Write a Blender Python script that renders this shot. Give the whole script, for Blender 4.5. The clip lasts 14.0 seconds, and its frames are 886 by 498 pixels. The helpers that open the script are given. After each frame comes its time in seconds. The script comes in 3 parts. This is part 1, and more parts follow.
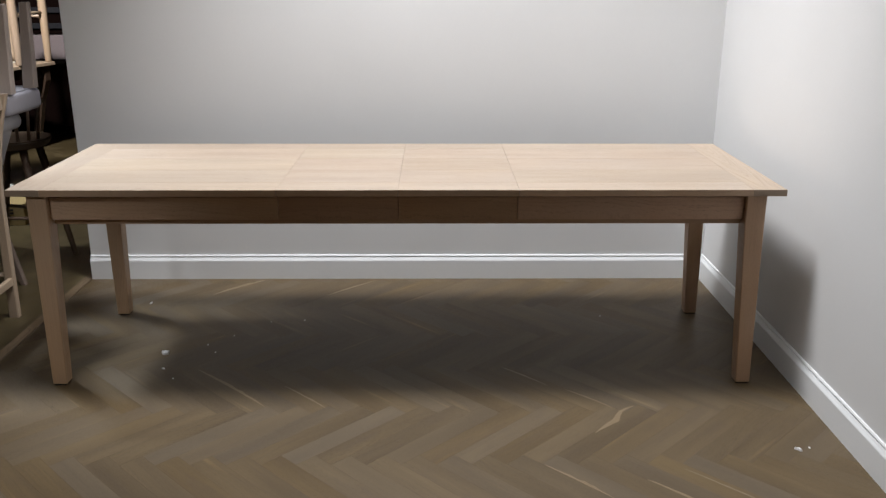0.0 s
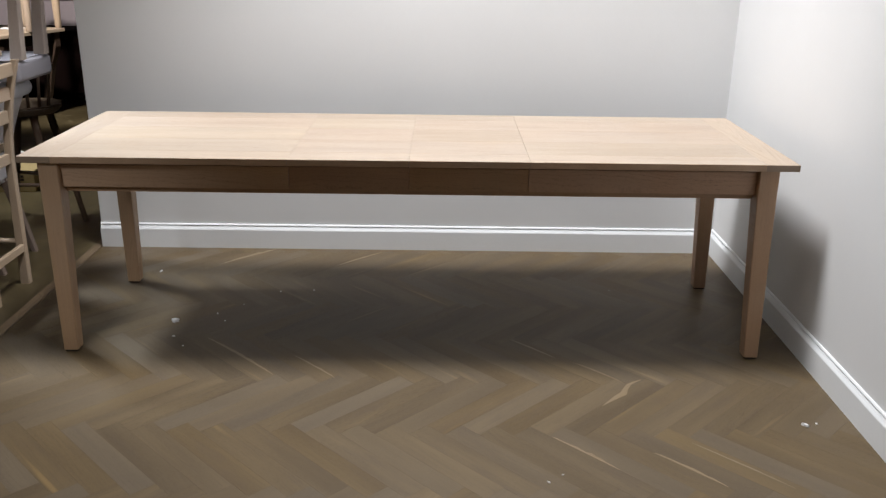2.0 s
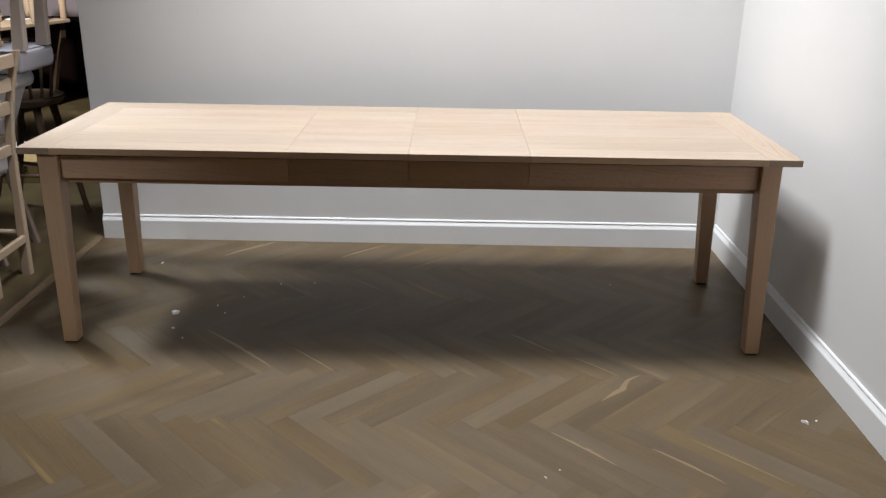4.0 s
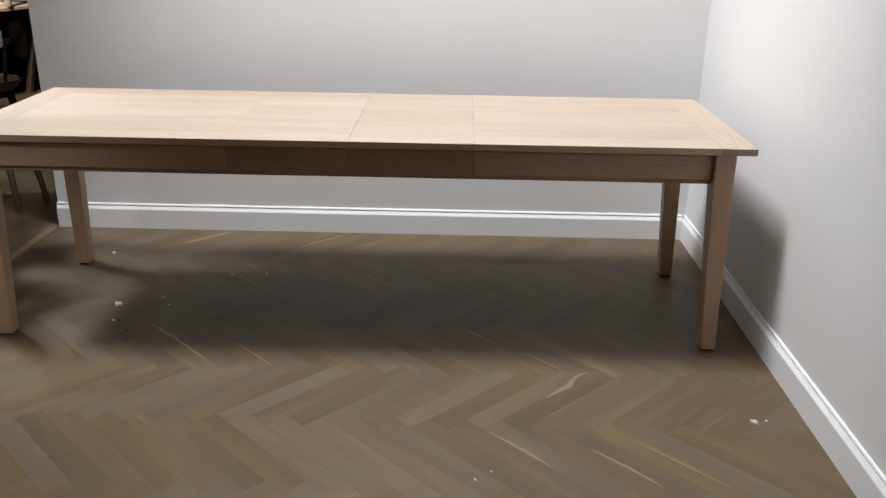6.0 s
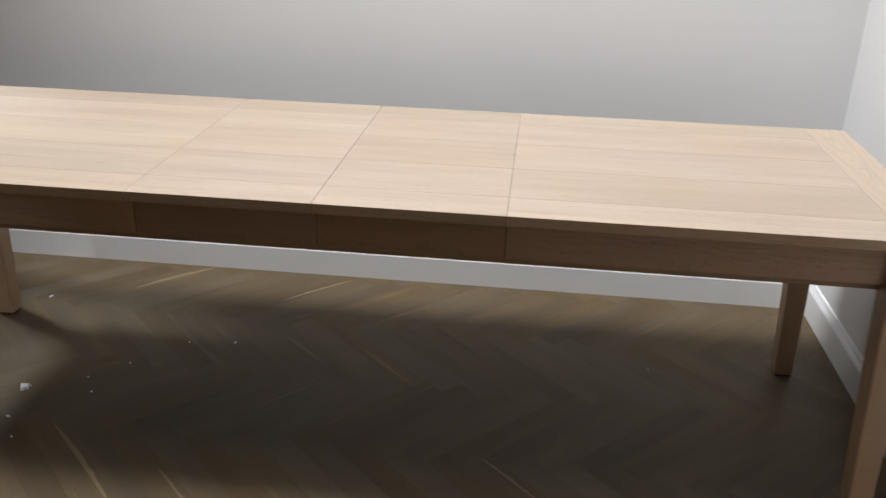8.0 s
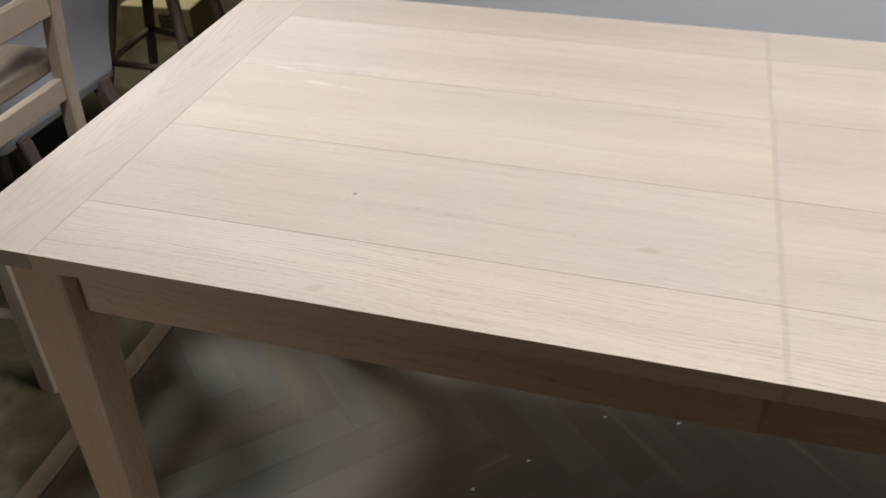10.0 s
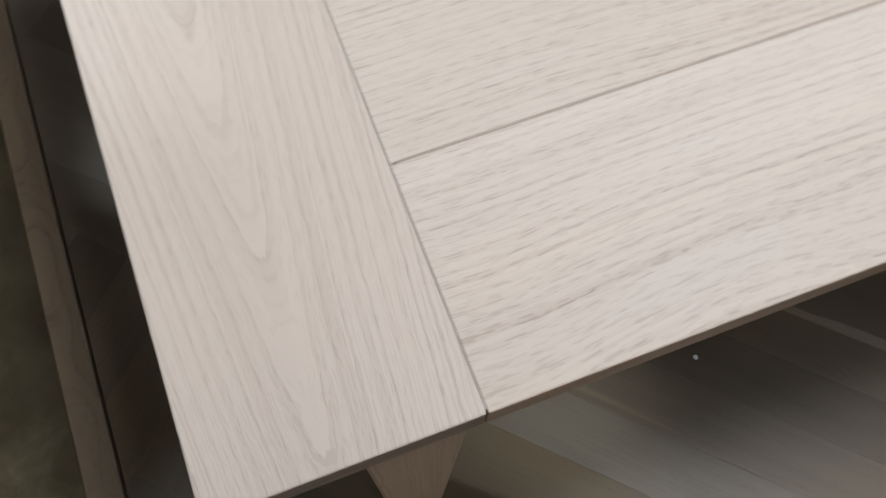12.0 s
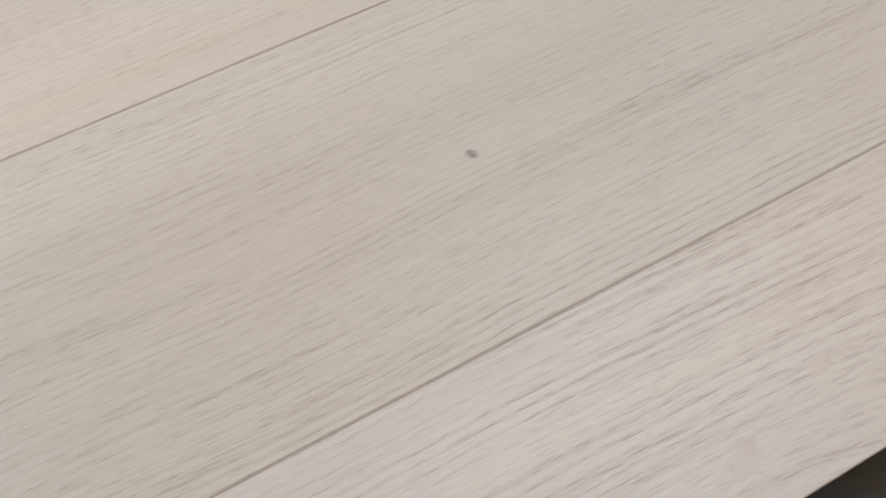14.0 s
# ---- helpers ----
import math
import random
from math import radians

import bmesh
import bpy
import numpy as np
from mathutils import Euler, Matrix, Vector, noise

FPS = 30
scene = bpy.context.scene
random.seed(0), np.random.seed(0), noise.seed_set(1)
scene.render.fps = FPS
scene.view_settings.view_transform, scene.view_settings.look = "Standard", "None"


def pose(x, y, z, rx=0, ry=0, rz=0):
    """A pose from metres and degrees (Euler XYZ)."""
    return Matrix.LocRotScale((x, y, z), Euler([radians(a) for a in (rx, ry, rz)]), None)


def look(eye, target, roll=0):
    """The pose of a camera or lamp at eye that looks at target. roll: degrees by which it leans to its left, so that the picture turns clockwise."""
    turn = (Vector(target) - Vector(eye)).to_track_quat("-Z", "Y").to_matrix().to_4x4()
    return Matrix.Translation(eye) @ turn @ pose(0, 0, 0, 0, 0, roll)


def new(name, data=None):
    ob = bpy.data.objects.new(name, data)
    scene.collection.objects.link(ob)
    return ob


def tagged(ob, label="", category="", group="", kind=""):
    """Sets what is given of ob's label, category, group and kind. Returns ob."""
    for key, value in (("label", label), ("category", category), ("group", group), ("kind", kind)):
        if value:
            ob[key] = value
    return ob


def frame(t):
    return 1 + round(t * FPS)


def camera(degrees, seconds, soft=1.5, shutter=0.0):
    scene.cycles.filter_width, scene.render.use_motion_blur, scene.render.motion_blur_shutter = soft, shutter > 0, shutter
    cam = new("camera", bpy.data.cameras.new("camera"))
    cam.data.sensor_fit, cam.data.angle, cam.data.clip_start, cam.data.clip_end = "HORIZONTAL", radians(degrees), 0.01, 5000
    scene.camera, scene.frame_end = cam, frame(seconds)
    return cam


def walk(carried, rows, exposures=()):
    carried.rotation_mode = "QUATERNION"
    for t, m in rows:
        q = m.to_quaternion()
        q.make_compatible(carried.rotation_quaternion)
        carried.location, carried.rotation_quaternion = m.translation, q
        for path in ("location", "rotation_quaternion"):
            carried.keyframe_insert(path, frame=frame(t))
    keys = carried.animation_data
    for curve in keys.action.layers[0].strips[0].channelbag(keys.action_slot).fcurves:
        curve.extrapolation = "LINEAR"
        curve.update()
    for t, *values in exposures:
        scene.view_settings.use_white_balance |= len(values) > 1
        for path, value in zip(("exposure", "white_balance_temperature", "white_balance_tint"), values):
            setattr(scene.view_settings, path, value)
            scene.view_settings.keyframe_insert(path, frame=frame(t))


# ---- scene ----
cam = camera(54.1, 14.0, soft=1.3, shutter=0.35)
PATH = [
    (0, (1.495, -2.948, 1.483), (1.515, -1.042, 0.876), 0.1),
    (0.5, (1.497, -2.95, 1.464), (1.524, -1.052, 0.837), 0.3),
    (1, (1.487, -2.945, 1.468), (1.519, -1.053, 0.821), 0.4),
    (1.5, (1.483, -2.942, 1.468), (1.519, -1.053, 0.811), 0.4),
    (2, (1.486, -2.947, 1.479), (1.489, -1.061, 0.812), 0.7),
    (2.2, (1.499, -2.951, 1.471), (1.489, -1.064, 0.807), 0.7),
    (4.3, (1.514, -2.929, 1.478), (1.501, -1.05, 0.795), 0.9),
    (4.5, (1.499, -2.925, 1.472), (1.518, -1.042, 0.797), 1.1),
    (5, (1.493, -2.919, 1.48), (1.559, -1.032, 0.819), 0.8),
    (5.5, (1.529, -2.901, 1.467), (1.617, -1.017, 0.801), 0.9),
    (6, (1.739, -2.824, 1.455), (1.709, -0.954, 0.746), 0.9),
    (6.5, (1.859, -2.67, 1.455), (1.779, -0.837, 0.658), -0.3),
    (7, (1.857, -2.353, 1.437), (1.792, -0.527, 0.624), -0.3),
    (7.5, (1.906, -1.998, 1.416), (1.814, -0.159, 0.636), 0.9),
    (8, (1.843, -1.718, 1.429), (1.648, 0.105, 0.628), 1.5),
    (8.5, (1.602, -1.431, 1.433), (1.408, 0.347, 0.539), 1.5),
    (9, (1.339, -1.198, 1.408), (0.944, 0.5, 0.428), 0.9),
    (9.2, (1.236, -1.066, 1.395), (0.765, 0.615, 0.42), 0.2),
    (11.3, (0.182, -0.204, 1.184), (-0.002, 0.748, -0.566), -3.7),
    (11.5, (0.121, -0.142, 1.15), (0.1, 0.71, -0.659), -2.1),
    (11.7, (0.075, -0.083, 1.135), (0.224, 0.644, -0.722), 1.7),
    (12, (0.074, -0.048, 1.105), (0.351, 0.601, -0.766), 2.5),
    (12.2, (0.085, -0.04, 1.095), (0.405, 0.59, -0.776), 2.9),
    (12.5, (0.093, -0.027, 1.098), (0.472, 0.587, -0.767), 5.2),
    (13, (0.122, -0.017, 1.101), (0.495, 0.688, -0.732), -0.2),
    (13.2, (0.158, 0.007, 1.122), (0.474, 0.667, -0.74), -1.1),
    (13.5, (0.2, 0.008, 1.116), (0.587, 0.791, -0.684), -0.3),
    (13.7, (0.232, 0.022, 1.116), (0.682, 0.777, -0.68), 3.6),
    (14, (0.311, -0.002, 1.118), (0.741, 0.851, -0.64), -2.3),
]
EXPOSURES = [
    (0.0, -0.10, 6500, 10), (0.5, 0.02, 6500, 10), (2.0, 0.10, 6500, 10), (4.5, 0.1, 6500, 10), (5.0, -0.06, 6500, 10), (5.5, -0.06, 6500, 10), (6.0, 0.06, 6550, 11), (7.0, 0.16, 6600, 10), (7.5, -0.20, 6650, 10), (8.0, -0.14, 6550, 10),
    (9.0, -0.12, 6280, 10), (9.2, -0.16, 6250, 10), (11.3, -0.17, 5900, 8), (12.5, -0.27, 5800, 8), (13.0, -0.38, 5850, 8), (13.5, -0.50, 5930, 8), (14.0, -0.57, 5900, 8),
]
walk(cam, [(t, look(e, a, r)) for t, e, a, r in PATH], EXPOSURES)

# ---- light ----
world = bpy.data.worlds.new("world")
scene.world = world
world.use_nodes = True
world.node_tree.nodes["Background"].inputs[0].default_value = (0.6, 0.65, 0.75, 1)
world.node_tree.nodes["Background"].inputs[1].default_value = 0.01


def downlight(name, eye, target, watts, size, cone, blend=0.6, colour=(1, 0.96, 0.9)):
    lamp = bpy.data.lights.new(name, "SPOT")
    lamp.energy, lamp.shadow_soft_size, lamp.color = watts, size, colour
    lamp.spot_size, lamp.spot_blend = radians(cone), blend
    ob = new(name, lamp)
    ob.matrix_world = look(eye, target)
    return ob


WARM, COOL = (0.985, 0.98, 1.0), (0.86, 0.93, 1.0)
# All lamps are out of view; the first three follow the cast shadows.
downlight("unseen_spot", (1.25, 0.345, 3.90), (1.72, 0.55, 0), 705, 0.41, 86, 0.80, WARM)
downlight("unseen_spot", (1.65, -0.45, 3.90), (1.80, -0.35, 0), 72, 0.40, 104, 0.85, WARM)
downlight("unseen_spot", (-1.41, 1.47, 3.34), (0.21, 0.37, 0), 530, 0.24, 23, 0.8, COOL)
# Added fill that brightens the stacked chairs, not a known lamp.
downlight("unseen_spot", (1.0, -2.2, 3.9), (-0.70, 0.90, 0.45), 190, 0.12, 16, 0.7, WARM)
# Added low fill for the left front leg and apron.
downlight("unseen_spot", (-0.8, -3.6, 3.0), (0.12, 0.0, 0.38), 170, 0.28, 15, 0.8, WARM)
# Added weak fill over the concrete side.
downlight("unseen_spot", (-2.3, 1.3, 3.3), (-2.0, 1.1, 0), 18, 0.15, 150, 0.6, WARM)
downlight("unseen_spot", (-1.32, 1.95, 3.3), (-1.0, 2.58, 0), 320, 0.10, 34, 0.25, (0.97, 0.98, 0.95))
# Added fill for the far table and the wall behind it.
downlight("unseen_spot", (-1.55, 2.1, 3.3), (-2.05, 4.6, 0.95), 950, 0.1, 38, 0.5, (1, 0.95, 0.93))


# ---- materials ----
def material(name, rough=0.5, metal=0.0, spec=0.5):
    m = bpy.data.materials.new(name)
    m.use_nodes = True
    b = m.node_tree.nodes["Principled BSDF"]
    b.inputs["Roughness"].default_value = rough
    b.inputs["Metallic"].default_value = metal
    b.inputs["Specular IOR Level"].default_value = spec
    return m, m.node_tree, b


def link(nt, a, b):
    nt.links.new(a, b)


def node(nt, kind, **values):
    n = nt.nodes.new(kind)
    for k, v in values.items():
        if k in n.inputs:
            n.inputs[k].default_value = v
    return n


def ramp(nt, fac, stops):
    r = nt.nodes.new("ShaderNodeValToRGB")
    els = r.color_ramp.elements
    while len(els) < len(stops):
        els.new(0.5)
    for e, (p, c) in zip(els, stops):
        e.position, e.color = p, (*c, 1)
    link(nt, fac, r.inputs[0])
    return r.outputs[0]


def mix(nt, fac, a, b, blend="MIX"):
    n = nt.nodes.new("ShaderNodeMix")
    n.data_type, n.blend_type = "RGBA", blend
    for sock, v in ((n.inputs[0], fac), (n.inputs[6], a), (n.inputs[7], b)):
        if isinstance(v, (int, float)):
            sock.default_value = v
        elif isinstance(v, tuple):
            sock.default_value = (*v, 1)
        else:
            link(nt, v, sock)
    return n.outputs[2]


def calc(nt, op, a, b=0.0, clamp=False):
    n = nt.nodes.new("ShaderNodeMath")
    n.operation, n.use_clamp = op, clamp
    for sock, v in zip(n.inputs, (a, b)):
        if isinstance(v, (int, float)):
            sock.default_value = v
        else:
            link(nt, v, sock)
    return n.outputs[0]


def coords(nt, scale, jitter=7.0):
    """Object coordinates, shifted piece by piece, then scaled."""
    tc = nt.nodes.new("ShaderNodeTexCoord")
    oi = nt.nodes.new("ShaderNodeObjectInfo")
    wn = nt.nodes.new("ShaderNodeTexWhiteNoise")
    wn.noise_dimensions = "1D"
    link(nt, oi.outputs["Random"], wn.inputs["W"])
    sc = nt.nodes.new("ShaderNodeVectorMath")
    sc.operation = "SCALE"
    sc.inputs["Scale"].default_value = jitter
    link(nt, wn.outputs["Color"], sc.inputs[0])
    ad = nt.nodes.new("ShaderNodeVectorMath")
    ad.operation = "ADD"
    link(nt, tc.outputs["Object"], ad.inputs[0])
    link(nt, sc.outputs[0], ad.inputs[1])
    mp = nt.nodes.new("ShaderNodeMapping")
    mp.inputs["Scale"].default_value = scale
    link(nt, ad.outputs[0], mp.inputs["Vector"])
    return mp.outputs[0], oi.outputs["Random"]


def noise_tex(nt, vec, scale=1.0, detail=4.0, rough=0.55, distort=0.0):
    n = node(nt, "ShaderNodeTexNoise", Scale=scale, Detail=detail, Roughness=rough, Distortion=distort)
    link(nt, vec, n.inputs["Vector"])
    return n.outputs["Fac"]


def bump(nt, b, height, strength=0.2, distance=0.001):
    n = node(nt, "ShaderNodeBump", Strength=strength, Distance=distance)
    link(nt, height, n.inputs["Height"])
    link(nt, n.outputs[0], b.inputs["Normal"])


def grain(nt, axis, pitch=420.0, pith=(0.13, 0.2), sway=0.05, wander=0.007, island=False, taper=0.012, year=0.0048, jag=0.0006, deep=(0.05, 0.06), thin=2.4):
    """Growth rings of a sawn log with open pores: fields that run along one axis of the piece.
    pith: least distance of the log's middle to one side of the piece, and its spread from piece to piece;
    taper: how much the log narrows along the piece; year: width of a growth ring; jag: raggedness of the rings;
    deep: depth of the log's middle below the face, and its spread; thin: how narrow the dark part of a ring is."""
    tc = nt.nodes.new("ShaderNodeTexCoord")
    chance = nt.nodes.new("ShaderNodeNewGeometry").outputs["Random Per Island"] if island else nt.nodes.new("ShaderNodeObjectInfo").outputs["Random"]
    wn = nt.nodes.new("ShaderNodeTexWhiteNoise")
    wn.noise_dimensions = "1D"
    link(nt, chance, wn.inputs["W"])
    xyz, rgb = nt.nodes.new("ShaderNodeSeparateXYZ"), nt.nodes.new("ShaderNodeSeparateXYZ")
    link(nt, tc.outputs["Object"], xyz.inputs[0])
    link(nt, wn.outputs["Color"], rgb.inputs[0])
    order = {"x": (0, 1, 2), "y": (1, 0, 2), "z": (2, 0, 1)}[axis]
    along, across, depth = (xyz.outputs[k] for k in order)
    ra, rb, rc = rgb.outputs

    def place(a, b, c):
        v = nt.nodes.new("ShaderNodeCombineXYZ")
        for sock, x, r in zip(v.inputs, (a, b, c), (rc, ra, rb)):
            link(nt, calc(nt, "ADD", x, calc(nt, "MULTIPLY", r, 7.0)), sock)
        return v.outputs[0]

    def field(scale, detail=2.0, rough=0.55, base=None):
        n = nt.nodes.new("ShaderNodeVectorMath")
        n.operation = "MULTIPLY"
        link(nt, base or plain_place, n.inputs[0])
        n.inputs[1].default_value = scale
        return noise_tex(nt, n.outputs[0], 1.0, detail, rough)

    def centred(f, amount):
        return calc(nt, "MULTIPLY", calc(nt, "SUBTRACT", f, 0.5), amount)

    plain_place = place(along, across, depth)
    slow, wob = field((2.2, 1.0, 1.0)), field((16.0, 22.0, 22.0))
    off = calc(nt, "ADD", calc(nt, "MULTIPLY", ra, pith[1]), pith[0])
    a = calc(nt, "ADD", calc(nt, "ADD", across, off), centred(wob, wander))
    d = calc(nt, "ADD", calc(nt, "ADD", depth, calc(nt, "MULTIPLY", rb, deep[1])), calc(nt, "ADD", centred(slow, 2 * sway), deep[0]))
    r = calc(nt, "SQRT", calc(nt, "ADD", calc(nt, "MULTIPLY", a, a), calc(nt, "MULTIPLY", d, d)))
    r = calc(nt, "ADD", calc(nt, "ADD", r, calc(nt, "MULTIPLY", along, taper)), centred(field((60.0, 260.0, 260.0), 2.0, 0.6), jag))
    rings = place(along, r, 0.0)
    turn = calc(nt, "FRACT", calc(nt, "DIVIDE", r, year))
    band = calc(nt, "SUBTRACT", 1.0, calc(nt, "MULTIPLY", turn, thin), True)
    edge = calc(nt, "MULTIPLY", calc(nt, "SUBTRACT", 1.0, turn), 14.0, True)
    strong = calc(nt, "MULTIPLY", calc(nt, "SUBTRACT", field((1.5, 75.0, 1.0), 1.0, 0.5, rings), 0.30, True), 2.2, True)
    year_band = calc(nt, "MULTIPLY", calc(nt, "MULTIPLY", band, edge), strong)
    line = field((3.5, pitch, 1.0), 1.0, 0.5, rings)
    ring = calc(nt, "MULTIPLY", calc(nt, "SUBTRACT", line, 0.47, True), 6.5, True)
    fine = field((110.0, 2.6 * pitch, 1.0), 1.0, 0.5, rings)
    dash = calc(nt, "MULTIPLY", calc(nt, "SUBTRACT", fine, 0.53, True), 9.0, True)
    patch = calc(nt, "MULTIPLY", calc(nt, "SUBTRACT", field((5.0, 26.0, 26.0)), 0.36, True), 3.5, True)
    cloud = field((1.1, 7.5, 7.5), 3.0)
    streak = field((0.9, 26.0, 26.0), 2.0)
    return dict(year=year_band, ring=ring, dash=dash, patch=patch, cloud=cloud, slow=slow, streak=streak, field=field, rnd=chance, white=wn.outputs["Value"])


def timber(name, light, dark, pore, rough=0.55, axis="x", pores=1.0, vary=0.06, figure=1.0, pitch=520.0, spec=0.5, **log):
    """Planed wood whose grain runs along one axis of the piece."""
    m, nt, b = material(name, rough, 0.0, spec)
    g = grain(nt, axis, pitch, **log)
    cloud = ramp(nt, g["cloud"], [(0.36, (0, 0, 0)), (0.64, (1, 1, 1))])
    body = mix(nt, cloud, light, tuple(0.6 * a + 0.4 * c for a, c in zip(light, dark)))
    warm = calc(nt, "MULTIPLY", calc(nt, "SUBTRACT", g["streak"], 0.54, True), 5.0, True)
    body = mix(nt, calc(nt, "MULTIPLY", warm, 0.24), body, tuple(a * k for a, k in zip(light, (1.10, 1.04, 0.90))))
    lines = calc(nt, "MULTIPLY", g["ring"], calc(nt, "ADD", calc(nt, "MULTIPLY", g["patch"], 0.6), 0.25))
    body = mix(nt, calc(nt, "MULTIPLY", lines, 0.30 * figure), body, dark)
    body = mix(nt, calc(nt, "MULTIPLY", g["year"], 0.55 * figure), body, dark)
    early = calc(nt, "ADD", calc(nt, "MULTIPLY", g["year"], 0.65), calc(nt, "MULTIPLY", calc(nt, "MULTIPLY", g["ring"], g["patch"]), 0.45))
    open_pores = calc(nt, "MULTIPLY", g["dash"], calc(nt, "ADD", early, 0.22), True)
    body = mix(nt, calc(nt, "MULTIPLY", open_pores, 0.62 * pores), body, pore)
    hsv = nt.nodes.new("ShaderNodeHueSaturation")
    link(nt, calc(nt, "ADD", calc(nt, "MULTIPLY", g["rnd"], 2 * vary), 1.0 - vary), hsv.inputs["Value"])
    link(nt, calc(nt, "ADD", calc(nt, "MULTIPLY", g["slow"], 0.4), 0.80), hsv.inputs["Saturation"])
    link(nt, calc(nt, "ADD", calc(nt, "MULTIPLY", g["white"], 0.008), 0.4955), hsv.inputs["Hue"])
    link(nt, body, hsv.inputs["Color"])
    link(nt, hsv.outputs[0], b.inputs["Base Color"])
    link(nt, calc(nt, "ADD", calc(nt, "MULTIPLY", g["ring"], 0.1), rough - 0.05), b.inputs["Roughness"])
    h = calc(nt, "ADD", calc(nt, "MULTIPLY", lines, -0.6), calc(nt, "MULTIPLY", open_pores, -1.0))
    bump(nt, b, h, 0.4, 0.0005)
    return m


def plain(name, colour, rough=0.6, metal=0.0, speckle=0.06, size=40.0, relief=0.05, spec=0.5):
    """A surface with mottling at two scales."""
    m, nt, b = material(name, rough, metal, spec)
    v, _ = coords(nt, (1, 1, 1), 3.0)
    big = noise_tex(nt, v, 2.2, 4.0)
    small = noise_tex(nt, v, size, 3.0)
    f = calc(nt, "ADD", calc(nt, "MULTIPLY", big, 0.6), calc(nt, "MULTIPLY", small, 0.4))
    lo = tuple(c * (1 - speckle * 2) for c in colour)
    hi = tuple(min(1, c * (1 + speckle * 2)) for c in colour)
    link(nt, ramp(nt, f, [(0.3, lo), (0.7, hi)]), b.inputs["Base Color"])
    bump(nt, b, small, relief, 0.002)
    return m


OAK = ((0.43, 0.352, 0.279), (0.315, 0.25, 0.192), (0.225, 0.175, 0.132))
# The top's oak for side faces, floor bounce light painted in as warmth.
OAK_SIDE_WARMED = ((0.525, 0.362, 0.234), (0.40, 0.268, 0.168), (0.25, 0.174, 0.112))
oak_x = timber("pale_oak_lengthwise", *OAK, 0.57, "x", 1.2, vary=0.055, pitch=640.0, spec=0.28, wander=0.0022, year=0.0040, jag=0.0009)
oak_front = timber("pale_oak_flat_sawn", (0.452, 0.372, 0.296), (0.33, 0.263, 0.203), (0.225, 0.175, 0.132), 0.57, "x", 1.1, vary=0.03, figure=1.1, pitch=600.0, spec=0.28, pith=(0.075, 0.03), sway=0.030, wander=0.0026, taper=0.012, year=0.0042, jag=0.0005, deep=(0.05, 0.03))
oak_y = timber("pale_oak_crosswise", *OAK, 0.57, "y", 0.6, figure=1.75, pitch=420.0, spec=0.28, pith=(0.002, 0.010), sway=0.006, wander=0.003, taper=-0.085, year=0.0058, jag=0.0013, deep=(0.008, 0.005), thin=3.4)
oak_apron = timber("pale_oak_side_warmed", *OAK_SIDE_WARMED, 0.5, "x")
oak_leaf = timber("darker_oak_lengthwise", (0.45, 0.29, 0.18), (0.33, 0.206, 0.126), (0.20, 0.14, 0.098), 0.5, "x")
oak_right = timber("reddish_oak_lengthwise", (0.52, 0.345, 0.228), (0.39, 0.252, 0.163), (0.22, 0.153, 0.107), 0.5, "x")
# Legs: same oak again, warmed in colour for light off the floor.
oak_z = timber("pale_oak_upright_warmed", (0.495, 0.332, 0.206), (0.38, 0.25, 0.152), (0.245, 0.166, 0.104), 0.5, "z")
oak_streak = timber("streaked_oak", (0.365, 0.292, 0.226), (0.29, 0.225, 0.172), (0.21, 0.162, 0.122), 0.55, "x")
oak_warm = timber("warm_oak_knot", (0.40, 0.312, 0.235), (0.345, 0.262, 0.192), (0.28, 0.21, 0.15), 0.55, "y")
oak_knot = timber("oak_knot", (0.16, 0.13, 0.105), (0.11, 0.09, 0.07), (0.08, 0.06, 0.05), 0.6, "y")
chalk = plain("chalky_scuff", (0.485, 0.41, 0.335), 0.8, 0, 0.05, 200.0, 0.1)
seam_oak = timber("greyish_oak_seam", (0.27, 0.222, 0.177), (0.21, 0.17, 0.134), (0.15, 0.12, 0.095), 0.7, "x", 0.6)
end_grain = timber("pale_oak_end_grain", (0.35, 0.262, 0.188), (0.265, 0.196, 0.138), (0.18, 0.132, 0.094), 0.6, "x", 0.6)
beech = timber("light_beech", (0.43, 0.33, 0.235), (0.33, 0.245, 0.168), (0.23, 0.165, 0.112), 0.45, "z", 0.5)
beech_flat = timber("light_beech_flat", (0.43, 0.33, 0.235), (0.33, 0.245, 0.168), (0.23, 0.165, 0.112), 0.45, "y", 0.5)
greywash = timber("greywashed_wood", (0.40, 0.34, 0.30), (0.30, 0.25, 0.22), (0.2, 0.17, 0.15), 0.55, "z", 0.7)
# Darker copy of the greywash: shade on the back legs, put into colour.
greywash_shaded = timber("greywashed_wood_shaded", (0.20, 0.15, 0.12), (0.14, 0.10, 0.08), (0.09, 0.07, 0.055), 0.55, "z", 0.7)
walnut = timber("brown_wood", (0.21, 0.145, 0.10), (0.13, 0.087, 0.06), (0.08, 0.054, 0.038), 0.45, "z", 0.6)
dark_wood = timber("dark_wood", (0.07, 0.045, 0.03), (0.04, 0.027, 0.02), (0.02, 0.015, 0.01), 0.45, "z", 0.5)
strip_wood = timber("worn_oak_strip", (0.185, 0.131, 0.078), (0.12, 0.083, 0.049), (0.06, 0.045, 0.03), 0.5, "y", 0.8)
wall_paint = plain("grey_wall_paint", (0.712, 0.719, 0.719), 0.75, 0, 0.012, 260.0, 0.08)
trim_paint = plain("white_trim_paint", (0.80, 0.825, 0.84), 0.35, 0, 0.012, 90.0, 0.03)
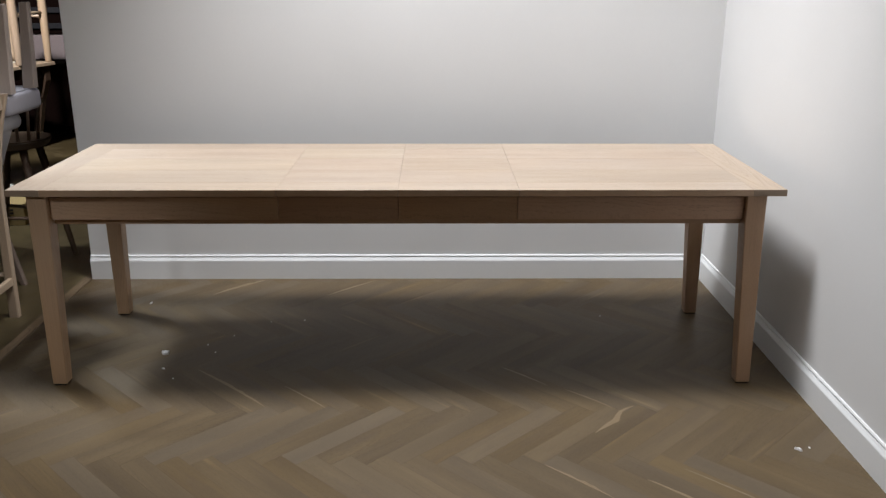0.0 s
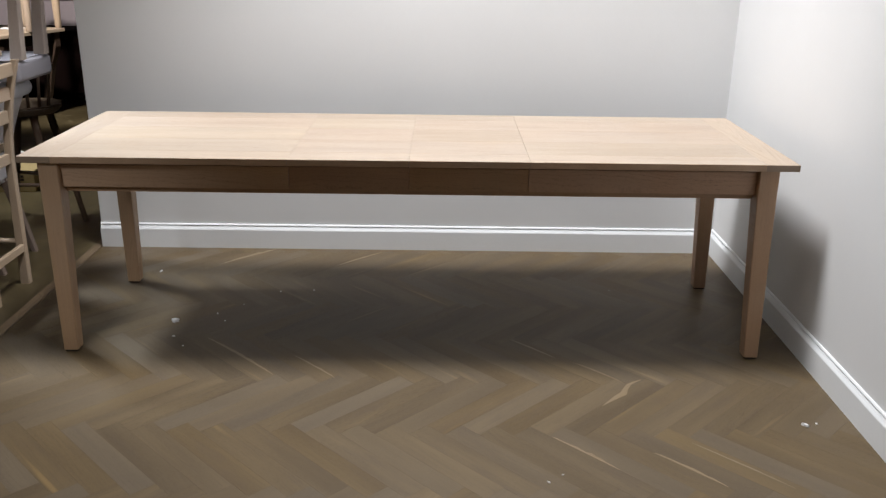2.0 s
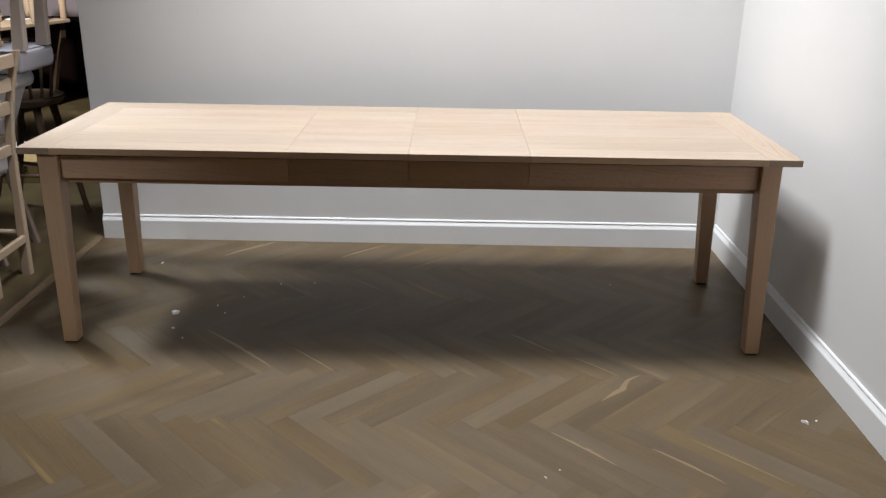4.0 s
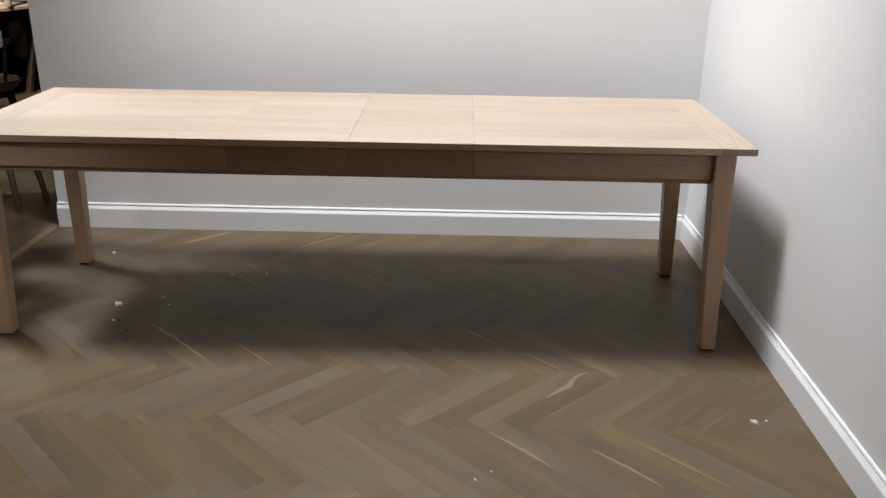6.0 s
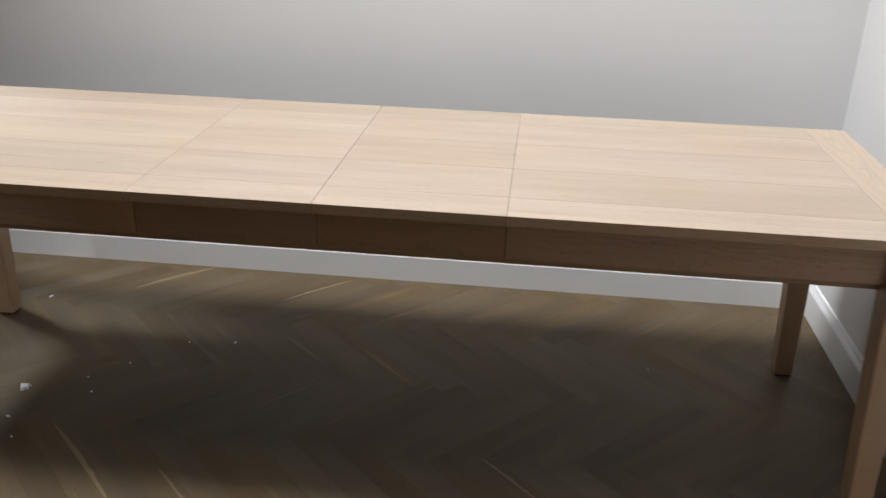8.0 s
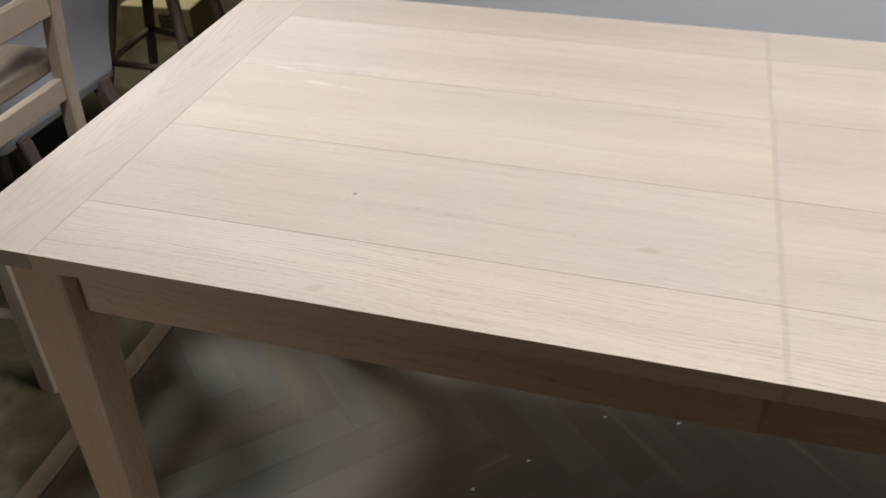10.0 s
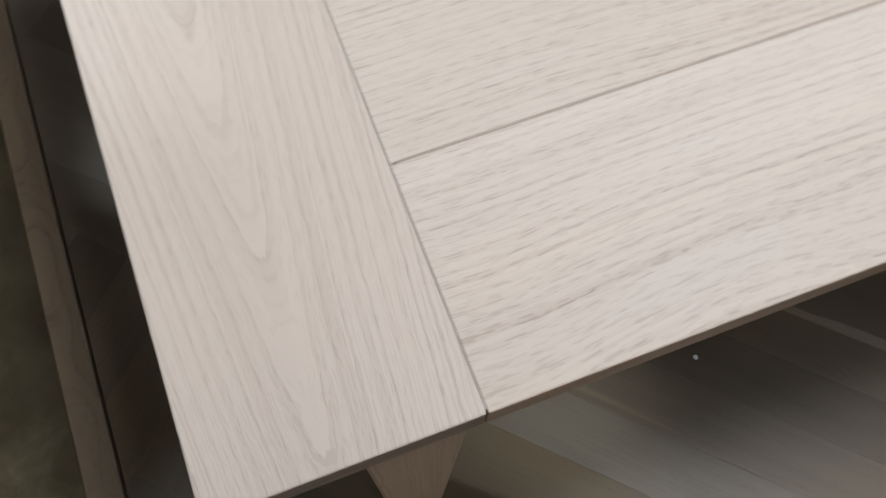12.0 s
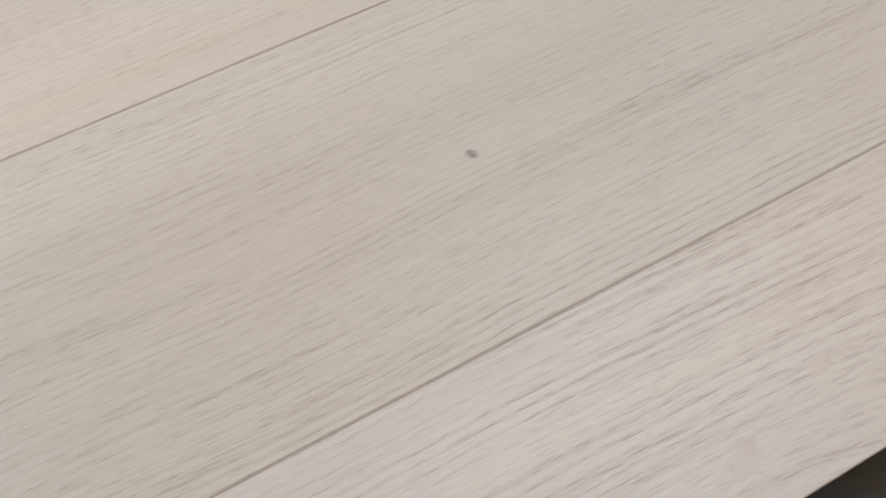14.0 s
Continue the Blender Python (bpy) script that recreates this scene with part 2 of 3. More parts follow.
# Grey picked for how much light the unseen ceiling throws back.
ceiling_bounce_grey = plain("ceiling_bounce_grey", (0.40, 0.40, 0.40), 0.9, 0, 0.02, 60.0, 0.05)
mauve_paint = plain("mauve_wall_paint", (0.22, 0.185, 0.19), 0.8, 0, 0.03, 60.0, 0.06)
white_fabric = plain("off_white_upholstery", (0.70, 0.69, 0.735), 0.95, 0, 0.04, 420.0, 0.25)
grey_fabric = plain("lavender_grey_upholstery", (0.26, 0.25, 0.275), 0.95, 0, 0.04, 420.0, 0.25)
black_paint = plain("black_paint", (0.006, 0.003, 0.0025), 0.9, 0, 0.1, 30.0, 0.03, 0.03)
black_cloth = plain("black_cloth", (0.010, 0.011, 0.015), 0.9, 0, 0.1, 200.0, 0.2)
felt = plain("dark_felt", (0.02, 0.016, 0.013), 0.95, 0, 0.1, 300.0, 0.2)
paper = plain("white_paper", (0.8, 0.8, 0.8), 0.8, 0, 0.03, 90.0, 0.1)
card = plain("brown_cardboard", (0.46, 0.35, 0.17), 0.85, 0, 0.06, 60.0, 0.1)
ink = plain("printed_ink", (0.05, 0.04, 0.03), 0.8, 0, 0.1, 60.0, 0.05)
pale_slat = timber("pale_softwood", (0.50, 0.40, 0.22), (0.38, 0.29, 0.15), (0.25, 0.18, 0.1), 0.6, "x", 0.4)


def fumed_oak(island=False):
    m, nt, b = material("fumed_oak_parquet", 0.5, 0.0, 0.28)
    g = grain(nt, "x", 300.0, pith=(0.045, 0.2), sway=0.05, island=island, year=0.006)
    body = ramp(nt, g["cloud"], [(0.30, (0.098, 0.073, 0.045)), (0.52, (0.127, 0.095, 0.058)), (0.72, (0.156, 0.117, 0.070))])
    lines = calc(nt, "MULTIPLY", g["ring"], calc(nt, "ADD", calc(nt, "MULTIPLY", g["dash"], 0.5), 0.4))
    body = mix(nt, calc(nt, "MULTIPLY", lines, 0.4), body, (0.085, 0.064, 0.045))
    # pale sapwood along some pieces
    sap = calc(nt, "MULTIPLY", calc(nt, "SUBTRACT", g["field"]((1.6, 30.0, 30.0), 1.0), 0.71, True), 9.0, True)
    body = mix(nt, calc(nt, "MULTIPLY", sap, 0.38), body, (0.36, 0.255, 0.135))
    # greyer smoked pieces among the brown ones
    grey = calc(nt, "MULTIPLY", calc(nt, "SUBTRACT", g["white"], 0.55, True), 0.9, True)
    body = mix(nt, grey, body, (0.128, 0.106, 0.079))
    # darker smoked areas
    smoke = calc(nt, "MULTIPLY", calc(nt, "SUBTRACT", g["field"]((4.0, 14.0, 14.0), 3.0), 0.53, True), 5.0, True)
    body = mix(nt, calc(nt, "MULTIPLY", smoke, 0.45), body, (0.098, 0.075, 0.055))
    hsv = nt.nodes.new("ShaderNodeHueSaturation")
    link(nt, calc(nt, "ADD", calc(nt, "MULTIPLY", g["white"], 0.14), 0.91), hsv.inputs["Value"])
    link(nt, calc(nt, "ADD", calc(nt, "MULTIPLY", g["rnd"], 0.24), 0.98), hsv.inputs["Saturation"])
    link(nt, body, hsv.inputs["Color"])
    link(nt, hsv.outputs[0], b.inputs["Base Color"])
    link(nt, calc(nt, "ADD", calc(nt, "MULTIPLY", g["dash"], 0.15), 0.44), b.inputs["Roughness"])
    bump(nt, b, calc(nt, "MULTIPLY", lines, -1.0), 0.3, 0.0005)
    return m


def concrete():
    m, nt, b = material("stained_concrete", 0.35)
    v, _ = coords(nt, (1, 1, 1), 0.0)
    a = noise_tex(nt, v, 1.7, 6.0, 0.6, 0.5)
    c = noise_tex(nt, v, 13.0, 6.0, 0.7, 0.6)
    f = calc(nt, "ADD", calc(nt, "MULTIPLY", a, 0.6), calc(nt, "MULTIPLY", c, 0.4))
    col = ramp(nt, f, [(0.34, (0.022, 0.015, 0.006)), (0.5, (0.062, 0.047, 0.022)), (0.66, (0.142, 0.114, 0.061))])
    link(nt, col, b.inputs["Base Color"])
    link(nt, calc(nt, "ADD", calc(nt, "MULTIPLY", c, 0.35), 0.2), b.inputs["Roughness"])
    bump(nt, b, c, 0.1, 0.002)
    return m


sapwood = timber("pale_sapwood", (0.225, 0.166, 0.096), (0.17, 0.124, 0.071), (0.13, 0.095, 0.058), 0.42, "x", pitch=300.0)
parquet, parquet_far = fumed_oak(), fumed_oak(True)
concrete_mat = concrete()


# ---- shape helpers ----
def mesh_of(name, bm, mat, smooth=False):
    me = bpy.data.meshes.new(name)
    bmesh.ops.recalc_face_normals(bm, faces=bm.faces)
    bm.to_mesh(me)
    bm.free()
    me.materials.append(mat)
    if smooth:
        for p in me.polygons:
            p.use_smooth = True
    return me


def part(name, bm, mat, parent, label="", at=None, smooth=False):
    ob = new(name, mesh_of(name, bm, mat, smooth))
    ob.parent = parent
    if at is not None:
        ob.matrix_local = at
    return tagged(ob, label)


def solid(name, bm, mat, label, category, kind="", group="", at=None, smooth=False):
    ob = new(name, mesh_of(name, bm, mat, smooth))
    if at is not None:
        ob.matrix_world = at
    return tagged(ob, label, category, group, kind)


def thing(name, at, label, category, group="", kind=""):
    ob = new(name)
    ob.empty_display_size = 0.05
    ob.matrix_world = at
    return tagged(ob, label, category, group, kind)


def box(x0, y0, z0, x1, y1, z1, bevel=0.0, segs=1, bm=None):
    own = bm is None
    bm = bmesh.new() if own else bm
    r = bmesh.ops.create_cube(bm, size=1)
    for v in r["verts"]:
        v.co = Vector(((x0 + x1) / 2 + v.co.x * (x1 - x0), (y0 + y1) / 2 + v.co.y * (y1 - y0), (z0 + z1) / 2 + v.co.z * (z1 - z0)))
    if bevel:
        edges = list({e for v in r["verts"] for e in v.link_edges})
        bmesh.ops.bevel(bm, geom=edges, offset=bevel, segments=segs, profile=0.5, affect="EDGES")
    return bm


def rod(p0, p1, r0, r1=None, seg=12, bm=None):
    """A tapered round bar from p0 to p1."""
    bm = bmesh.new() if bm is None else bm
    r1 = r0 if r1 is None else r1
    p0, p1 = Vector(p0), Vector(p1)
    d = p1 - p0
    m = Matrix.Translation((p0 + p1) / 2) @ d.to_track_quat("Z", "Y").to_matrix().to_4x4()
    bmesh.ops.create_cone(bm, cap_ends=True, segments=seg, radius1=r0, radius2=r1, depth=d.length, matrix=m)
    return bm


def sweep(points, sizes, bevel=0.004, bm=None):
    """A rectangular bar through the points, with (width in x, depth in y) at each."""
    bm = bmesh.new() if bm is None else bm
    rings = []
    for (x, y, z), (w, d) in zip(points, sizes):
        c = min(bevel, w / 4, d / 4)
        ring = [(-w / 2 + c, -d / 2), (w / 2 - c, -d / 2), (w / 2, -d / 2 + c), (w / 2, d / 2 - c),
                (w / 2 - c, d / 2), (-w / 2 + c, d / 2), (-w / 2, d / 2 - c), (-w / 2, -d / 2 + c)]
        rings.append([bm.verts.new((x + a, y + b, z)) for a, b in ring])
    for r0, r1 in zip(rings, rings[1:]):
        for i in range(8):
            bm.faces.new((r0[i], r0[(i + 1) % 8], r1[(i + 1) % 8], r1[i]))
    bm.faces.new(rings[0][::-1])
    bm.faces.new(rings[-1])
    return bm


def extrude_profile(profile, p0, p1, across):
    """A moulding: profile of (out, up) drawn along p0 to p1, out being along the unit vector across."""
    bm = bmesh.new()
    p0, p1, across = Vector(p0), Vector(p1), Vector(across)
    ends = [[bm.verts.new(p + across * o + Vector((0, 0, u))) for o, u in profile] for p in (p0, p1)]
    n = len(profile)
    for i in range(n):
        bm.faces.new((ends[0][i], ends[0][(i + 1) % n], ends[1][(i + 1) % n], ends[1][i]))
    bm.faces.new(ends[0][::-1])
    bm.faces.new(ends[1])
    return bm


# ---- structure ----
WEST, EAST, NORTH, SOUTH = -0.238, 2.857, 1.230, -3.9   # the panelled corner
FAR_W, FAR_N, TOP = -4.6, 5.9, 4.1

solid("wall_north", box(WEST, NORTH, 0, EAST + 0.12, NORTH + 0.14, TOP, 0.003), wall_paint,
      "pale grey painted partition wall ending in an open edge", "wall", "structure")
LEAN = pose(EAST, NORTH, 0, 0, 0, 0.15)   # the side wall is not quite square to the partition
solid("wall_east", box(0, SOUTH - NORTH - 0.12, 0, 0.12, 0, TOP), wall_paint, "pale grey painted side wall", "wall", "structure", at=LEAN)
# South and west walls are unseen; dark paint holds down bounced light.
solid("wall_south", box(FAR_W, SOUTH - 0.12, 0, EAST, SOUTH, TOP), mauve_paint, "unseen plain wall, dull mauve to cut bounced light", "wall", "structure")
solid("wall_west", box(FAR_W - 0.12, SOUTH - 0.12, 0, FAR_W, FAR_N + 0.12, TOP), mauve_paint, "unseen plain shop wall, dull mauve to cut bounced light", "wall", "structure")
solid("wall_far", box(FAR_W, FAR_N, 0, EAST + 0.12, FAR_N + 0.12, TOP), mauve_paint, "dull mauve painted wall at the back of the shop", "wall", "structure")
solid("wall_back_east", box(EAST, NORTH + 0.14, 0, EAST + 0.12, FAR_N, TOP), wall_paint, "plain grey wall", "wall", "structure")
# Ceiling is out of view, added to close the room and bounce light.
solid("ceiling", box(FAR_W, SOUTH, TOP, EAST + 0.12, FAR_N, TOP + 0.1), ceiling_bounce_grey, "unseen plain ceiling, grey set for bounced light", "ceiling", "structure")
solid("floor_concrete", box(FAR_W, SOUTH, -0.06, WEST - 0.048, FAR_N, 0.0), concrete_mat,
      "olive brown stained concrete shop floor", "floor", "structure")
solid("floor_back", box(WEST - 0.048, NORTH + 0.142, -0.06, EAST, FAR_N, 0.0), concrete_mat, "stained concrete floor behind the partition", "floor", "structure")
solid("floor_edge_strip", box(WEST - 0.0475, SOUTH, -0.02, WEST - 0.004, NORTH + 0.14, 0.004, 0.002), strip_wood,
      "worn oak strip edging the parquet beside a dark gap", "floor trim", "structure")

SKIRT = [(0, 0), (0.017, 0), (0.017, 0.095), (0.0155, 0.099), (0.012, 0.1045), (0.0095, 0.109), (0.0085, 0.1115),
         (0.0050, 0.1125), (0.0050, 0.1150), (0.0085, 0.1170), (0.0085, 0.1195), (0.0055, 0.1240), (0.0, 0.1245)]
solid("baseboard_north", extrude_profile(SKIRT, (WEST, NORTH, 0), (EAST - 0.0175, NORTH, 0), (0, -1, 0)), trim_paint,
      "white moulded baseboard with a grooved top", "baseboard", "structure")
solid("baseboard_east", extrude_profile(SKIRT, (0, SOUTH - NORTH, 0), (0, 0, 0), (-1, 0, 0)), trim_paint,
      "white moulded baseboard with a grooved top", "baseboard", "structure", at=LEAN)


# ---- extending table ----
LEN, WID, HIGH, THICK = 2.734, 0.864, 0.76, 0.0235
END = 0.117
SEAMS = (0.942, 1.368, 1.793)
ROWS = (0.0, 0.117, 0.325, 0.537, 0.747, WID)
table = thing("dining_table", pose(0, 0, 0), "long pale limed-oak extending dining table with two leaves in", "table")


def board(name, x0, x1, y0, y1, mat, label=""):
    """One board of the top, its origin at its own middle."""
    cx, cy = (x0 + x1) / 2, (y0 + y1) / 2
    bm = box(x0 - cx, y0 - cy, -THICK, x1 - cx, y1 - cy, 0, 0.0009, 2)
    ob = part(name, bm, mat, table, label, pose(cx, cy, HIGH))
    # Long edges use the side oak with bounce light in its colour.
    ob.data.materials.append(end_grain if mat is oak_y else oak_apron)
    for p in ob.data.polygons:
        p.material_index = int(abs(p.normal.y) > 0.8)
    return ob


GAP, SLIT = 0.0004, 0.0003
board("end_board", 0, END - GAP, 0, WID, oak_y, "cross-grain end board")
board("end_board", LEN - END + GAP, LEN, 0, WID, oak_y, "cross-grain end board")
spans = [(END, SEAMS[0] - SLIT), (SEAMS[0] + SLIT, SEAMS[1] - SLIT), (SEAMS[1] + SLIT, SEAMS[2] - SLIT), (SEAMS[2] + SLIT, LEN - END)]
for x0, x1 in spans:
    for y0, y1 in zip(ROWS, ROWS[1:]):
        board("plank", x0 + GAP / 2, x1 - GAP / 2, y0 + (GAP if y0 else 0), y1 - (GAP if y1 < WID else 0), oak_x if y0 else oak_front)
    # Filler strips added just below the joints so the gaps stay light.
    for y in ROWS[1:-1]:
        part("tongue", box(x0 + 0.002, y - 0.003, HIGH - 0.010, x1 - 0.002, y + 0.003, HIGH - 0.0006), seam_oak, table)

# Same added fillers under the cross joints, deeper where the seam reads darker.
for x, low in ((END, 0.0006), (LEN - END, 0.0006), (SEAMS[0], 0.0010), (SEAMS[1], 0.0018), (SEAMS[2], 0.0018)):
    part("tongue", box(x - 0.003, 0.002, HIGH - 0.010, x + 0.003, WID - 0.002, HIGH - low), seam_oak, table)
UNDER = HIGH - THICK
LEG_TOP, LEG_FOOT = 0.070, 0.053
INSET, FRONT, BACK, SPLAY = 0.059, 0.022, 0.774, 0.002
for sx in (0, 1):
    for sy in (0, 1):
        kx, ky = 1 - 2 * sx, 1 - 2 * sy
        x = LEN - INSET if sx else INSET
        y = BACK if sy else FRONT
        tx, ty = x + kx * LEG_TOP / 2, y + ky * LEG_TOP / 2
        fx, fy = x + kx * (LEG_FOOT / 2) + (0.013 if sx else SPLAY), y + ky * (LEG_FOOT / 2 - SPLAY)
        bm = sweep([(fx, fy, 0.008), (tx, ty, 0.63), (tx, ty, UNDER - 0.0005)], [(LEG_FOOT,) * 2, (LEG_TOP,) * 2, (LEG_TOP,) * 2], 0.003)
        leg = part("leg", bm, oak_z, table)
        part("foot_pad", box(fx - 0.023, fy - 0.023, 0, fx + 0.023, fy + 0.023, 0.0078, 0.002), felt, leg, "dark felt pad")

AP_TOP, AP_LOW = UNDER - 0.014, 0.640
for y0, y1 in ((FRONT + 0.028, FRONT + 0.048), (BACK - 0.048, BACK - 0.028)):
    marks = (INSET + LEG_TOP + 0.0005, SEAMS[0] - 0.004, SEAMS[1] - 0.001, SEAMS[2], LEN - INSET - LEG_TOP - 0.0005)
    for i, (x0, x1) in enumerate(zip(marks, marks[1:])):
        proud = (0.004, 0.0, 0.001, 0.003)[i]
        cx, cy = (x0 + x1) / 2, (y0 + y1) / 2
        bm = box(x0 - cx + 0.0008, y0 - proud - cy, AP_LOW - 0.7, x1 - cx - 0.0008, y1 - cy, AP_TOP - 0.7, 0.0012)
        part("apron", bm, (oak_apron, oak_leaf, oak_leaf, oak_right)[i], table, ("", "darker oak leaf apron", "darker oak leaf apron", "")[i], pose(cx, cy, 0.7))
for y0, y1 in ((FRONT + 0.0485, FRONT + 0.060), (BACK - 0.060, BACK - 0.0485)):
    # Darker leaf oak here stands in for shade behind the apron.
    part("inner_rail", box(INSET + LEG_TOP + 0.001, y0, 0.618, LEN - INSET - LEG_TOP - 0.001, y1, UNDER - 0.0015, 0.0012), oak_leaf, table, "recessed inner rail, coloured darker for its shade")
for x0, x1 in ((INSET + 0.012, INSET + 0.034), (LEN - INSET - 0.034, LEN - INSET - 0.012)):
    bm = box(x0, FRONT + LEG_TOP + 0.0005, AP_LOW, x1, BACK - LEG_TOP - 0.0005, AP_TOP, 0.0012)
    part("end_apron", bm, oak_y, table)
for y in (0.13, WID - 0.13):
    part("slide_rail", box(0.16, y - 0.02, UNDER - 0.05, LEN - 0.16, y + 0.02, UNDER - 0.0015, 0.002), oak_x, table, "wooden extension runner")


def lens(long, wide, proud=0.00006):
    """A flat uneven lens-shaped blemish let into a surface, running along x."""
    bm = bmesh.new()
    n = 18
    ring = []
    for i in range(n):
        a = 2 * math.pi * i / n
        k = random.uniform(0.75, 1.15)
        ring.append((long / 2 * math.cos(a) * (0.9 + 0.1 * k), wide / 2 * math.sin(a) * abs(math.sin(a)) ** 0.4 * k))
    low = [bm.verts.new((px, py, -0.0004)) for px, py in ring]
    high = [bm.verts.new((px, py, proud)) for px, py in ring]
    for i in range(n):
        bm.faces.new((low[i], low[(i + 1) % n], high[(i + 1) % n], high[i]))
    bm.faces.new(high)
    return bm


def mark(name, x, y, long, wide, mat, label, turn=0.0):
    part(name, lens(long, wide), mat, table, label, pose(x, y, HIGH, 0, 0, turn))


mark("knot", 0.437, 0.212, 0.004, 0.0072, oak_knot, "small dark knot", 20)
mark("knot", 0.800, 0.181, 0.028, 0.010, oak_streak, "faint knot")
mark("knot", 0.459, 0.024, 0.022, 0.012, oak_warm, "faint brown knot", 30)
for x, y, l, w in ((0.401, 0.262, 0.012, 0.006), (0.332, 0.213, 0.016, 0.008), (0.514, 0.041, 0.014, 0.008)):
    mark("blemish", x, y, l, w, oak_warm, "faint brown blemish", 15)
mark("grain_streak", 1.255, 0.101, 0.09, 0.004, oak_warm, "warm brown streak along the grain", -2)
mark("grain_streak", 1.335, 0.107, 0.07, 0.005, oak_warm, "warm brown streak along the grain", -4)
mark("grain_streak", 0.975, 0.556, 0.05, 0.006, oak_warm, "warm brown streak along the grain", 3)
for x, y, l, w in ((0.195, 0.537, 0.085, 0.005), (0.275, 0.497, 0.060, 0.006), (0.330, 0.490, 0.05, 0.003)):
    mark("scuff", x, y, l, w, chalk, "pale chalky scuff", -8)
for x, y, l, w in ((1.27, 0.452, 0.13, 0.008), (0.50, 0.515, 0.10, 0.004), (0.80, 0.512, 0.17, 0.006),
                   (0.84, 0.499, 0.08, 0.004), (1.05, 0.715, 0.14, 0.005), (1.62, 0.69, 0.16, 0.005), (2.05, 0.30, 0.2, 0.004), (2.3, 0.52, 0.22, 0.005)):
    mark("grain_streak", x, y, l, w, oak_streak, "darker mineral streak", random.uniform(-1.5, 1.5))


# ---- furniture stacked in the shop ----
def counter_chair(at, label):
    """A counter chair: origin on the ground between the back legs, facing -x, two curved back posts."""
    ob = thing("counter_chair", at, label, "chair", "stacked wooden chairs")

    def lean(z):
        return -0.030 + 0.016 * z + 0.34 * max(0.0, z - 0.52) ** 2

    for y0, y1 in ((-0.143, -0.150), (0.143, 0.150)):
        pts, sizes = [], []
        for i in range(13):
            z = 0.998 * i / 12
            f = z / 0.998
            x = lean(z)
            pts.append((x, y0 + (y1 - y0) * f, z))
            sizes.append((0.042 - 0.014 * f, 0.034 - 0.006 * f))
        part("back_post", sweep(pts, sizes, 0.004), beech, ob)
        part("front_leg", sweep([(-0.395, y0 * 1.15, 0), (-0.365, y0 * 1.1, 0.6)], [(0.036, 0.036), (0.044, 0.044)]), beech, ob)
        part("side_stretcher", rod((-0.02, y0, 0.20), (-0.385, y0 * 1.13, 0.20), 0.011), beech, ob, smooth=True)
    part("back_stretcher", box(-0.028, -0.13, 0.155, -0.008, 0.13, 0.19, 0.003), beech_flat, ob)
    part("front_stretcher", box(-0.40, -0.14, 0.23, -0.38, 0.14, 0.27, 0.003), beech_flat, ob)
    part("seat", box(-0.42, -0.195, 0.60, -0.048, 0.195, 0.635, 0.008, 3), beech_flat, ob)
    part("seat_rail", box(-0.03, -0.14, 0.555, -0.012, 0.14, 0.60, 0.002), beech_flat, ob)
    for z in (0.76, 0.86, 0.96):
        x = lean(z)
        part("back_slat", box(x - 0.008, -0.135, z - 0.028, x + 0.008, 0.135, z + 0.028, 0.004), beech_flat, ob)
    return ob


counter_chair(pose(-0.367, 0.570, 0), "light wooden counter chair with curved back posts on the concrete floor")


def upturned_chair(at):
    """A plain wooden chair set seat down on another chair, legs up."""
    ob = thing("upturned_chair", at, "light wooden chair stacked upside down with its legs up, slats added to shape its shadow", "chair", "stacked wooden chairs")
    for k in range(5):
        # Unseen seat, slatted only to half block the lamp onto the parquet.
        part("seat_slat", box(-0.385 + 0.08 * k, -0.195, 0.0, -0.34 + 0.08 * k, 0.195, 0.026, 0.006, 2), beech_flat, ob)
    for y in (-0.178, 0.156):
        part("side_rail", box(-0.365, y, 0.0265, -0.028, y + 0.022, 0.075, 0.003), beech_flat, ob)
    for x in (-0.375, -0.03):
        part("cross_rail", box(x, -0.1555, 0.0265, x + 0.022, 0.1555, 0.075, 0.003), beech_flat, ob)
    for x, lean in ((-0.03, 0.022), (-0.355, -0.03)):
        for y in (-0.16, 0.16):
            part("leg", sweep([(x, y, 0.0755), (x + lean, y, 0.48)], [(0.036, 0.036), (0.028, 0.028)]), beech, ob)
    return ob


upturned_chair(pose(-0.380, 0.625, 0.9985))


